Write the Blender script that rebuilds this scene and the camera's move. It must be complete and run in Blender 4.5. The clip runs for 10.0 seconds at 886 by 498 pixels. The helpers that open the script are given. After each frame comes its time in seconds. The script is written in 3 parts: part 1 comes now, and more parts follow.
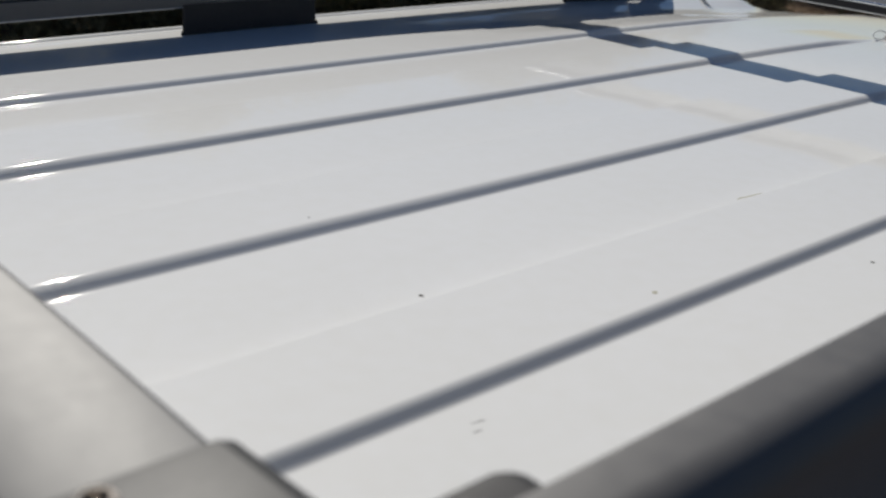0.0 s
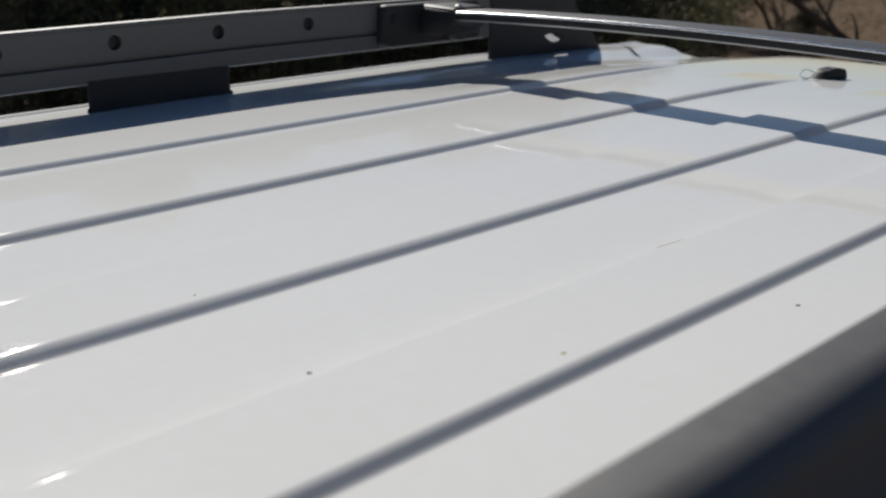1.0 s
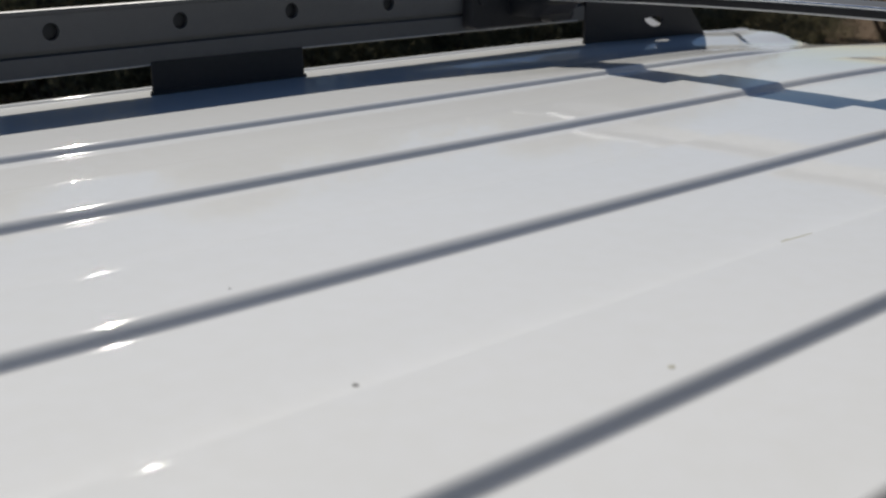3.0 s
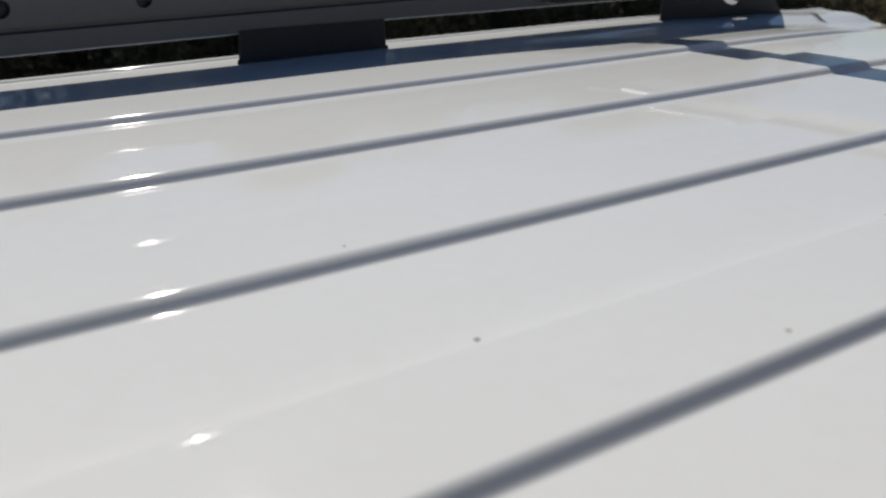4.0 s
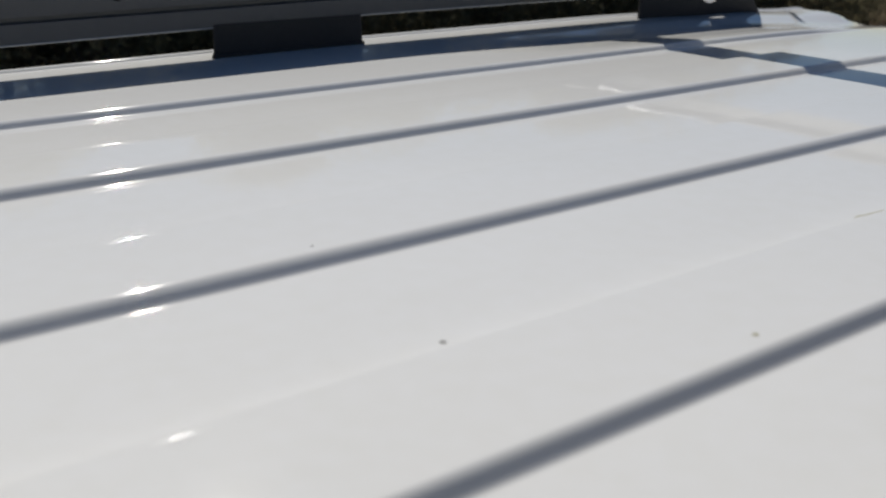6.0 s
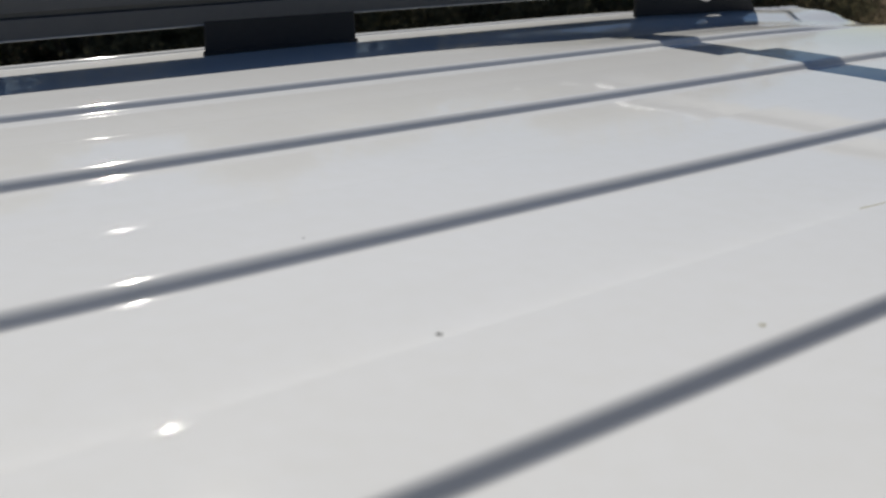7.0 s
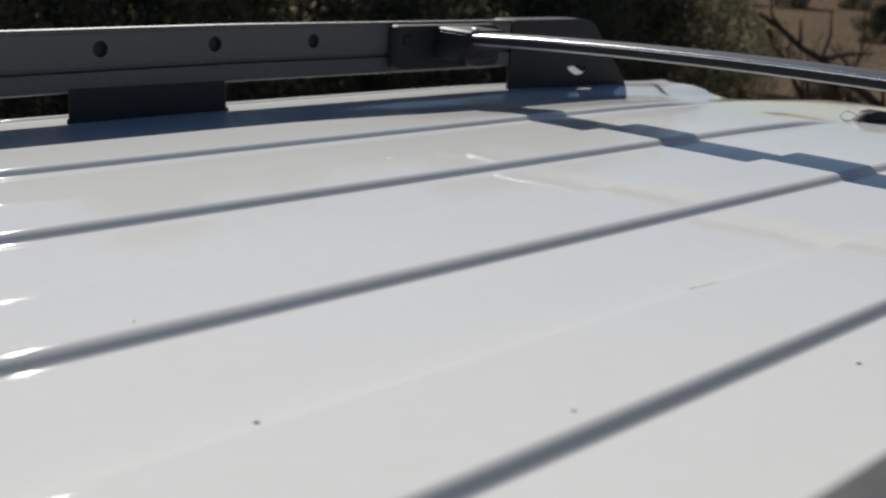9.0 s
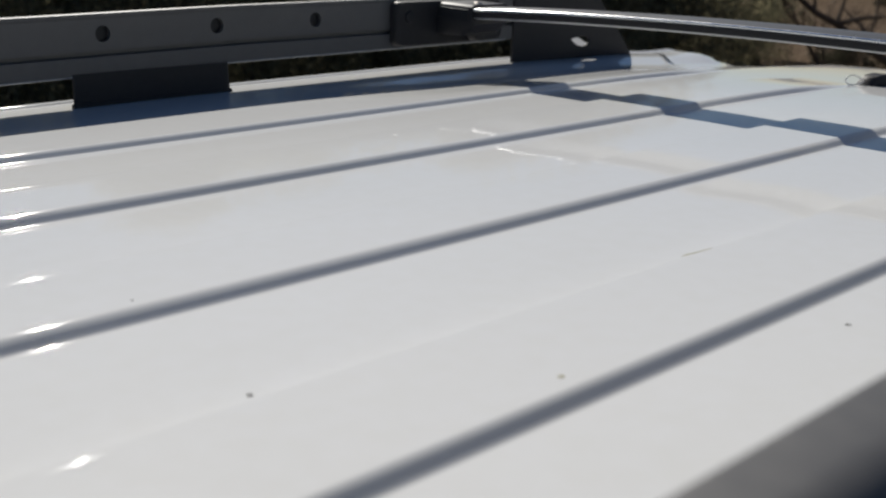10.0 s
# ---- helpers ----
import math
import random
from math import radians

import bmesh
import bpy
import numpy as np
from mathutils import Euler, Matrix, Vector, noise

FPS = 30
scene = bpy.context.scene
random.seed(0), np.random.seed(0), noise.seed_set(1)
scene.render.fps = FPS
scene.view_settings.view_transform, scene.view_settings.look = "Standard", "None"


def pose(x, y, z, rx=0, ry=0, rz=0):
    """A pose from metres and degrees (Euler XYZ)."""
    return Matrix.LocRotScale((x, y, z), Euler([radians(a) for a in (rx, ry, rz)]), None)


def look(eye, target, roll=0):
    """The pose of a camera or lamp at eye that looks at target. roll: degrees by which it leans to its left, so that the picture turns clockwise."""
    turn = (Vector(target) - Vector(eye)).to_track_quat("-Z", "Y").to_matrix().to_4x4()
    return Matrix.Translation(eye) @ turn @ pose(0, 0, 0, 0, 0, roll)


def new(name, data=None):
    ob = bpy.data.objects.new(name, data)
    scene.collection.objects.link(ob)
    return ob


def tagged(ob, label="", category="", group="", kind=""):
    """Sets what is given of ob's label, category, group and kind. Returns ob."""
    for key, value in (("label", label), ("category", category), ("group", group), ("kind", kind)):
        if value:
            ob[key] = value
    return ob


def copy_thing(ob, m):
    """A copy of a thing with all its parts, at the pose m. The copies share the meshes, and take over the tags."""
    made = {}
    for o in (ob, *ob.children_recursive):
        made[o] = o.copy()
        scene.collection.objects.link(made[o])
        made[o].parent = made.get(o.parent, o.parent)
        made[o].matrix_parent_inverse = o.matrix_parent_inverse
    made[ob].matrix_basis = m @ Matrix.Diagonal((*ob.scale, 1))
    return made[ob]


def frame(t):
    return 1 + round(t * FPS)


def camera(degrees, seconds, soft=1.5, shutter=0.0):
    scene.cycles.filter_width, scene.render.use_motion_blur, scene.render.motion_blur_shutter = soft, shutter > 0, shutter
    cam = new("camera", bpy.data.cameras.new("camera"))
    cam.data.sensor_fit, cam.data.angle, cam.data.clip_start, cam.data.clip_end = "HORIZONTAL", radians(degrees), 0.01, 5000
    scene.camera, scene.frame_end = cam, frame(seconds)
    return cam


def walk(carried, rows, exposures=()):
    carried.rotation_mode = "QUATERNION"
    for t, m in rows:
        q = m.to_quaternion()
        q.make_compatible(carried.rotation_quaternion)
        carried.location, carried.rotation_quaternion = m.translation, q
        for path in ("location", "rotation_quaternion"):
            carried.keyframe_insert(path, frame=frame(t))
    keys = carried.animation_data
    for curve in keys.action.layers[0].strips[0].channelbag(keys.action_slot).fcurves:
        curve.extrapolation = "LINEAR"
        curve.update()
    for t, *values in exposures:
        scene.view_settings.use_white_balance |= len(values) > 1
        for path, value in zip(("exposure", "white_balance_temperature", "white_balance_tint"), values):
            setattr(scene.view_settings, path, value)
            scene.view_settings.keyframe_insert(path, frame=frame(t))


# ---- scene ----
cam = camera(43.55, 10.0, soft=2.2)
cam.data.dof.use_dof = True
cam.data.dof.focus_distance, cam.data.dof.aperture_fstop = 1.15, 9.0

PATH = [
    (0, (0.2978, -0.3832, 2.1465), (1.5989, 0.9523, 1.4249), 3.93),
    (0.2, (0.3060, -0.3780, 2.1460), (1.6320, 0.9510, 1.4590), 1.40),
    (0.3, (0.3050, -0.3830, 2.1420), (1.6170, 0.9880, 1.5090), 0.30),
    (0.5, (0.3200, -0.3880, 2.1410), (1.6210, 0.9930, 1.5080), -0.10),
    (0.7, (0.3320, -0.3850, 2.1410), (1.6650, 0.9550, 1.4860), -0.20),
    (1, (0.3700, -0.3790, 2.1300), (1.7420, 0.9420, 1.5210), 1.00),
    (1.2, (0.4170, -0.3740, 2.1240), (1.8010, 0.9330, 1.5100), 0.20),
    (1.5, (0.4680, -0.3610, 2.1060), (1.8140, 0.9920, 1.5050), -0.00),
    (2, (0.4920, -0.3300, 2.1000), (1.8340, 1.0430, 1.5410), -0.10),
    (2.5, (0.4880, -0.3010, 2.0930), (1.7800, 1.1170, 1.5290), -0.20),
    (3, (0.4640, -0.2980, 2.0810), (1.7170, 1.1390, 1.4760), 0.20),
    (3.2, (0.4512, -0.3076, 2.0867), (1.6523, 1.1605, 1.4539), -0.19),
    (4.3, (0.4234, -0.2810, 2.0707), (1.5999, 1.2042, 1.4315), 0.69),
    (4.5, (0.4290, -0.2820, 2.0720), (1.6050, 1.2040, 1.4330), 0.60),
    (5, (0.4247, -0.2832, 2.0777), (1.6099, 1.2015, 1.4535), 0.97),
    (5.5, (0.4350, -0.2880, 2.0760), (1.6360, 1.1800, 1.4440), 1.00),
    (6, (0.4340, -0.2860, 2.0760), (1.6370, 1.1740, 1.4280), 1.40),
    (7.3, (0.4455, -0.2720, 2.0591), (1.6648, 1.1851, 1.4356), 1.24),
    (7.5, (0.4380, -0.2800, 2.0650), (1.6830, 1.1750, 1.4890), 2.40),
    (8, (0.4600, -0.2810, 2.0630), (1.7310, 1.1430, 1.4650), 2.30),
    (8.5, (0.4560, -0.2830, 2.0670), (1.7410, 1.1480, 1.5190), 2.80),
    (9, (0.4700, -0.3040, 2.0810), (1.8360, 1.0570, 1.5490), 3.00),
    (9.5, (0.4920, -0.3230, 2.0850), (1.8930, 1.0020, 1.5550), 2.20),
    (10, (0.4750, -0.3230, 2.0820), (1.8100, 1.0510, 1.5080), 1.30),
]
walk(cam, [(t, look(eye, target, roll)) for t, eye, target, roll in PATH])

# ---- light ----
SUN = Vector((0.37, 0.71, 0.60)).normalized()
world = bpy.data.worlds.new("world")
scene.world = world
world.use_nodes = True
wt = world.node_tree
sky = wt.nodes.new("ShaderNodeTexSky")
sky.sky_type = "NISHITA"
sky.sun_disc = False
sky.sun_elevation = math.asin(SUN.z)
sky.sun_rotation = math.atan2(SUN.x, SUN.y)
sky.air_density, sky.dust_density, sky.ozone_density = 1.0, 0.25, 3.0
wt.nodes["Background"].inputs["Strength"].default_value = 0.041
deep = wt.nodes.new("ShaderNodeHueSaturation")
deep.inputs["Saturation"].default_value = 1.12
deep.inputs["Hue"].default_value = 0.506
wt.links.new(sky.outputs["Color"], deep.inputs["Color"])
wt.links.new(deep.outputs["Color"], wt.nodes["Background"].inputs["Color"])
lamp = bpy.data.lights.new("sun", "SUN")
lamp.energy, lamp.angle, lamp.color = 4.36, radians(0.55), (1.0, 0.96, 0.885)
sun = new("sun", lamp)
sun.matrix_world = look(SUN * 40, (0, 0, 0))
scene.view_settings.exposure = 0.0


# ---- materials ----
def material(name, base, rough=0.5, metal=0.0, coat=0.0, coat_rough=0.03, vary=0.08, scale=30.0, bump=0.0, bump_scale=400.0, tint=None, big=2.5, rough_vary=0.08):
    """A surface with variation at two scales in colour and gloss, and a fine relief."""
    m = bpy.data.materials.new(name)
    m.use_nodes = True
    nt = m.node_tree
    N, L = nt.nodes, nt.links
    b = N["Principled BSDF"]
    co = N.new("ShaderNodeTexCoord")
    n1, n2 = N.new("ShaderNodeTexNoise"), N.new("ShaderNodeTexNoise")
    n1.inputs["Scale"].default_value, n1.inputs["Detail"].default_value = big, 4
    n2.inputs["Scale"].default_value, n2.inputs["Detail"].default_value = scale, 6
    for n in (n1, n2):
        L.new(co.outputs["Object"], n.inputs["Vector"])
    add = N.new("ShaderNodeMath")
    add.operation = "MULTIPLY_ADD"
    add.inputs[1].default_value = 0.5
    half = N.new("ShaderNodeMath")
    half.operation = "MULTIPLY"
    half.inputs[1].default_value = 0.5
    L.new(n2.outputs["Fac"], half.inputs[0])
    L.new(n1.outputs["Fac"], add.inputs[0])
    L.new(half.outputs[0], add.inputs[2])
    ramp = N.new("ShaderNodeValToRGB")
    other = tint or tuple(c * (1 - 2 * vary) for c in base)
    ramp.color_ramp.elements[0].position, ramp.color_ramp.elements[1].position = 0.34, 0.62
    ramp.color_ramp.elements[0].color = (*other, 1)
    ramp.color_ramp.elements[1].color = (*base, 1)
    L.new(add.outputs[0], ramp.inputs["Fac"])
    L.new(ramp.outputs["Color"], b.inputs["Base Color"])
    rr = N.new("ShaderNodeMapRange")
    rr.inputs["From Min"].default_value, rr.inputs["From Max"].default_value = 0.3, 0.7
    rr.inputs["To Min"].default_value, rr.inputs["To Max"].default_value = rough - rough_vary / 2, rough + rough_vary / 2
    L.new(n2.outputs["Fac"], rr.inputs["Value"])
    L.new(rr.outputs[0], b.inputs["Roughness"])
    b.inputs["Metallic"].default_value = metal
    b.inputs["Coat Weight"].default_value, b.inputs["Coat Roughness"].default_value = coat, coat_rough
    if bump:
        n3, bp = N.new("ShaderNodeTexNoise"), N.new("ShaderNodeBump")
        n3.inputs["Scale"].default_value, n3.inputs["Detail"].default_value = bump_scale, 3
        L.new(co.outputs["Object"], n3.inputs["Vector"])
        bp.inputs["Strength"].default_value, bp.inputs["Distance"].default_value = bump, 0.002
        L.new(n3.outputs["Fac"], bp.inputs["Height"])
        L.new(bp.outputs["Normal"], b.inputs["Normal"])
    return m


PAINT = material("white_paint", (0.78, 0.78, 0.77), 0.075, coat=0.48, coat_rough=0.016, vary=0.015, scale=60, rough_vary=0.006, tint=(0.76, 0.757, 0.735))
PAINT.node_tree.nodes["Principled BSDF"].inputs["Specular IOR Level"].default_value = 0.017
RAIL = material("rail_coating", (0.120, 0.116, 0.112), 0.5, vary=0.06, scale=80, bump=0.04, bump_scale=2500)
PLASTIC = material("black_plastic", (0.042, 0.040, 0.041), 0.5, vary=0.1, scale=120, bump=0.15, bump_scale=1200)
ALUMINIUM = material("satin_aluminium", (0.078, 0.079, 0.083), 0.50, vary=0.03, scale=90, rough_vary=0.02)
COVER = material("cover_metal", (0.035, 0.035, 0.037), 0.5, vary=0.08, scale=200, rough_vary=0.02)
POLISHED = material("polished_glint_bead", (0.88, 0.88, 0.88), 0.24, metal=1.0, vary=0.03, scale=100)
for m, v in ((ALUMINIUM, 0.27), (COVER, 0.2), (PLASTIC, 0.2)):
    m.node_tree.nodes["Principled BSDF"].inputs["Specular IOR Level"].default_value = v
STEEL = material("screw_steel", (0.46, 0.44, 0.41), 0.42, metal=1.0, vary=0.15, scale=300, tint=(0.30, 0.25, 0.21))
EDGE_METAL = material("pale_edge_metal", (0.45, 0.45, 0.45), 0.35, metal=0.8, vary=0.12, scale=150)
BRACKET = material("zinc_bracket", (0.70, 0.70, 0.70), 0.45, metal=0.15, vary=0.05)
SOLE = material("bare_aluminium", (0.46, 0.46, 0.455), 0.45, metal=0.3, vary=0.04, scale=60)
RUBBER = material("rubber", (0.014, 0.014, 0.015), 0.6, vary=0.1, scale=60)
GLASS = material("tinted_glass", (0.012, 0.014, 0.016), 0.05, vary=0.05)
RIM = material("alloy", (0.5, 0.5, 0.5), 0.35, metal=1.0, vary=0.05)
DIRT = material("dirt", (0.055, 0.048, 0.038), 0.9, vary=0.3, scale=900)
SMEAR = material("dried_smear", (0.47, 0.45, 0.35), 0.8, vary=0.2, scale=500)
BARK = material("bark", (0.10, 0.075, 0.055), 0.9, vary=0.3, scale=25, bump=0.5, bump_scale=60)
TWIG = material("grey_twig", (0.17, 0.125, 0.09), 0.9, vary=0.3, scale=25)


def leaf_material(name, a, c, through_light=0.35):
    m = bpy.data.materials.new(name)
    m.use_nodes = True
    N, L = m.node_tree.nodes, m.node_tree.links
    b = N["Principled BSDF"]
    geo, ramp = N.new("ShaderNodeNewGeometry"), N.new("ShaderNodeValToRGB")
    ramp.color_ramp.elements[0].color, ramp.color_ramp.elements[1].color = (*a, 1), (*c, 1)
    L.new(geo.outputs["Random Per Island"], ramp.inputs["Fac"])
    L.new(ramp.outputs["Color"], b.inputs["Base Color"])
    b.inputs["Roughness"].default_value = 0.8
    b.inputs["Specular IOR Level"].default_value = 0.1
    tr, mix, out = N.new("ShaderNodeBsdfTranslucent"), N.new("ShaderNodeMixShader"), N["Material Output"]
    L.new(ramp.outputs["Color"], tr.inputs["Color"])
    mix.inputs["Fac"].default_value = through_light
    L.new(b.outputs[0], mix.inputs[1])
    L.new(tr.outputs[0], mix.inputs[2])
    L.new(mix.outputs[0], out.inputs["Surface"])
    return m


LEAF = leaf_material("dark_leaves", (0.13, 0.128, 0.085), (0.24, 0.225, 0.145), 0.6)
LEAF_LIGHT = leaf_material("olive_leaves", (0.14, 0.132, 0.08), (0.28, 0.25, 0.15), 0.6)
# leaves for the open ground, with the shade put into their colour
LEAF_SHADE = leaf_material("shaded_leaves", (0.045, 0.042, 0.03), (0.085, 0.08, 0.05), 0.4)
STRAW = leaf_material("dry_leaves", (0.07, 0.05, 0.035), (0.32, 0.25, 0.17))


def ground_material():
    m = bpy.data.materials.new("dry_earth")
    m.use_nodes = True
    N, L = m.node_tree.nodes, m.node_tree.links
    b = N["Principled BSDF"]
    co = N.new("ShaderNodeTexCoord")
    n1, n2 = N.new("ShaderNodeTexNoise"), N.new("ShaderNodeTexNoise")
    n1.inputs["Scale"].default_value, n1.inputs["Detail"].default_value = 0.35, 6
    n2.inputs["Scale"].default_value, n2.inputs["Detail"].default_value = 9.0, 8
    r1, r2 = N.new("ShaderNodeValToRGB"), N.new("ShaderNodeValToRGB")
    r1.color_ramp.elements[0].color, r1.color_ramp.elements[1].color = (0.145, 0.106, 0.074, 1), (0.215, 0.162, 0.116, 1)
    r2.color_ramp.elements[0].color, r2.color_ramp.elements[1].color = (0.34, 0.31, 0.29, 1), (1, 1, 1, 1)
    r2.color_ramp.elements[0].position, r2.color_ramp.elements[1].position = 0.35, 0.6
    mx = N.new("ShaderNodeMix")
    mx.data_type, mx.blend_type = "RGBA", "MULTIPLY"
    mx.inputs["Factor"].default_value = 0.8
    for n in (n1, n2):
        L.new(co.outputs["Object"], n.inputs["Vector"])
    L.new(n1.outputs["Fac"], r1.inputs["Fac"])
    L.new(n2.outputs["Fac"], r2.inputs["Fac"])
    L.new(r1.outputs["Color"], mx.inputs["A"])
    L.new(r2.outputs["Color"], mx.inputs["B"])
    L.new(mx.outputs["Result"], b.inputs["Base Color"])
    b.inputs["Roughness"].default_value = 0.95
    b.inputs["Specular IOR Level"].default_value = 0.0
    bp = N.new("ShaderNodeBump")
    bp.inputs["Strength"].default_value, bp.inputs["Distance"].default_value = 0.6, 0.05
    L.new(n2.outputs["Fac"], bp.inputs["Height"])
    L.new(bp.outputs["Normal"], b.inputs["Normal"])
    return m


EARTH = ground_material()


# ---- mesh helpers ----
def mesh_of(name, verts, faces, smooth=True, sharp=40):
    me = bpy.data.meshes.new(name)
    me.from_pydata([tuple(v) for v in verts], [], faces)
    me.validate()
    bm = bmesh.new()
    bm.from_mesh(me)
    bmesh.ops.remove_doubles(bm, verts=bm.verts, dist=1e-6)
    bmesh.ops.recalc_face_normals(bm, faces=bm.faces)
    for e in bm.edges:
        e.smooth = len(e.link_faces) == 2 and e.calc_face_angle(0) < radians(sharp)
    for fc in bm.faces:
        fc.smooth = smooth
    bm.to_mesh(me)
    bm.free()
    return me


def part(name, data, mat, parent=None, label=""):
    """Links a bmesh or mesh as one object under a thing or a part."""
    if isinstance(data, bmesh.types.BMesh):
        me = bpy.data.meshes.new(name)
        data.to_mesh(me)
        data.free()
        data = me
    ob = new(name, data)
    if mat is not None:
        data.materials.clear()
        data.materials.append(mat)
    if parent is not None:
        ob.parent = parent
    if label:
        tagged(ob, label)
    return ob


def rounded(points, r, n=4):
    """A closed outline with its corners rounded; r is one radius or one for each corner."""
    out = []
    k = len(points)
    for i, p in enumerate(points):
        p = Vector(p)
        a, c = Vector(points[i - 1]), Vector(points[(i + 1) % k])
        rad = r[i] if isinstance(r, (list, tuple)) else r
        da, dc = (a - p), (c - p)
        d = min(rad, da.length * 0.45, dc.length * 0.45)
        if d < 1e-5:
            out.append(tuple(p))
            continue
        s, e = p + da.normalized() * d, p + dc.normalized() * d
        for j in range(n + 1):
            t = j / n
            out.append(tuple((1 - t) ** 2 * s + 2 * t * (1 - t) * p + t * t * e))
    return out


def extruded(outline, stations, place):
    """Sweeps a closed outline over the stations; place(u, v, s) gives the point. Both ends are closed."""
    verts, faces, k = [], [], len(outline)
    for s in stations:
        verts += [place(u, v, s) for u, v in outline]
    for i in range(len(stations) - 1):
        for j in range(k):
            faces.append((i * k + j, i * k + (j + 1) % k, (i + 1) * k + (j + 1) % k, (i + 1) * k + j))
    faces.append(tuple(range(k)))
    faces.append(tuple(range((len(stations) - 1) * k, len(stations) * k)))
    return verts, faces


def box_bm(x0, x1, y0, y1, z0, z1, bevel=0.0, seg=2):
    bm = bmesh.new()
    bmesh.ops.create_cube(bm, size=1.0, matrix=Matrix.LocRotScale(((x0 + x1) / 2, (y0 + y1) / 2, (z0 + z1) / 2), None, (x1 - x0, y1 - y0, z1 - z0)))
    if bevel:
        bmesh.ops.bevel(bm, geom=bm.edges[:], offset=bevel, segments=seg, profile=0.5, affect="EDGES")
        for fc in bm.faces:
            fc.smooth = True
    return bm


def lathe(profile, n=28, axis="z"):
    """Turns (radius, height) pairs round an axis, closed at both ends."""
    verts, faces, k = [], [], len(profile)
    for i in range(n):
        a = 2 * math.pi * i / n
        for r, h in profile:
            u, v = r * math.cos(a), r * math.sin(a)
            verts.append({"z": (u, v, h), "y": (u, h, v), "x": (h, u, v)}[axis])
    for i in range(n):
        for j in range(k - 1):
            faces.append((i * k + j, ((i + 1) % n) * k + j, ((i + 1) % n) * k + j + 1, i * k + j + 1))
    faces.append(tuple(i * k for i in range(n)))
    faces.append(tuple(i * k + k - 1 for i in range(n)))
    return verts, faces


# ---- ground ----
def ground_height(x, y):
    r = math.hypot(x - 1, y)
    far = min(1.0, max(0.0, (r - 5) / 8))
    return far * (0.10 * noise.noise(Vector((x * 0.25, y * 0.25, 3.0))) + 0.25 * noise.noise(Vector((x * 0.05, y * 0.05, 8.0))))


def build_ground():
    xs = sorted({*np.linspace(-12, 50, 90), *np.geomspace(52, 600, 14), *(-np.geomspace(14, 600, 14))})
    ys = sorted({*np.linspace(-8, 50, 86), *np.geomspace(52, 600, 14), *(-np.geomspace(10, 600, 14))})
    verts = [(x, y, ground_height(x, y)) for x in xs for y in ys]
    k = len(ys)
    faces = [(i * k + j, (i + 1) * k + j, (i + 1) * k + j + 1, i * k + j + 1) for i in range(len(xs) - 1) for j in range(k - 1)]
    tagged(part("ground", mesh_of("ground", verts, faces), EARTH), "dry tan earth with sparse litter", "ground", kind="structure")


build_ground()

# ---- the car ----
ROOF = 1.85            # height of the roof's valleys
MID = 0.367            # the car's middle line
RIB_FEET = (0.0, 0.2478, 0.4918, 0.72)   # near foot of each raised rib
RIB_W = 0.098
GLINT_LIPS = ((0.625, 0.0945, 0.000034), (0.735, 0.3425, 0.000062), (0.810, 0.5840, 0.000080))   # middle, place, height
FRONT, REAR = 2.60, -0.75


def smooth_step(a, c, v):
    t = min(1.0, max(0.0, (v - a) / (c - a)))
    return t * t * (3 - 2 * t)


def ramp_height(u, slope=0.74, r1=0.0050, flat=0.0020, r2=0.0096):
    """An even slope with a rounded foot and a rounded shoulder."""
    if u <= 0:
        return 0.0
    if u < r1:
        return slope * u * u / (2 * r1)
    if u < r1 + flat:
        return slope * (r1 / 2 + u - r1)
    v = min(u - r1 - flat, r2)
    return slope * (r1 / 2 + flat + v - v * v / (2 * r2))


def rib_height(y):
    h = 0.0
    for g in RIB_FEET:
        k = 1.12 if g > 0.7 else 1.0
        a = min(y - g, (g + RIB_W + 0.003 - y) * 11.0)
        if g == 0.0:   # the near rib has a longer slope and a tighter shoulder
            h = max(h, ramp_height(a + 0.0060, flat=0.0030, r2=0.0070))
        else:
            h = max(h, ramp_height(k * a + 0.0060) / k)
    # the sheet is not quite even between the ribs
    wave = 0.00016 * math.sin(2 * math.pi * (y - 0.395) / 0.118) * (1 if h < 0.001 else 0.4)
    return h + wave


def glint_lip(x, y):
    """A slight lip added along three ribs' far edges to catch sun glints."""
    return sum(h * math.exp(-(((y - c) / 0.00020) ** 2) - ((x - m) / 0.14) ** 2) for m, c, h in GLINT_LIPS if abs(y - c) < 0.01)


def roof_fall(x):
    return -0.04 * max(0.0, x - 1.75) ** 2 - 0.05 * max(0.0, 0.1 - x) ** 2


def roof_z(x, y):
    d = abs(y - MID)
    fade = (1 - smooth_step(1.98, 2.20, x)) * smooth_step(-0.60, -0.48, x)
    z = -0.003 - 0.012 * d * d + glint_lip(x, y) + rib_height(y) * fade - 0.007 * smooth_step(1.3, 1.8, x) * smooth_step(0.36, 0.46, d) * (1 - smooth_step(0.53, 0.585, d)) - 0.22 * max(0.0, d - 0.28) ** 2 * smooth_step(1.95, 2.6, x)
    fall = roof_fall(x)
    # the raised shoulder along the edge keeps its height to the front
    sh = smooth_step(0.545, 0.605, d)
    level = -0.007 - 0.019 * smooth_step(2.05, 2.42, x) - 0.055 * smooth_step(2.45, 2.59, x)
    z += fall - 0.009 * max(0.0, 1.25 - x) * smooth_step(0.3, 0.66, d)
    mix = sh * smooth_step(2.0, 2.25, x)
    return ROOF + z * (1 - mix) + level * mix


def roof_edge_x(y):
    d = y - MID
    return FRONT - 0.25 * d * d + 0.11 * smooth_step(0.50, 0.60, abs(d))


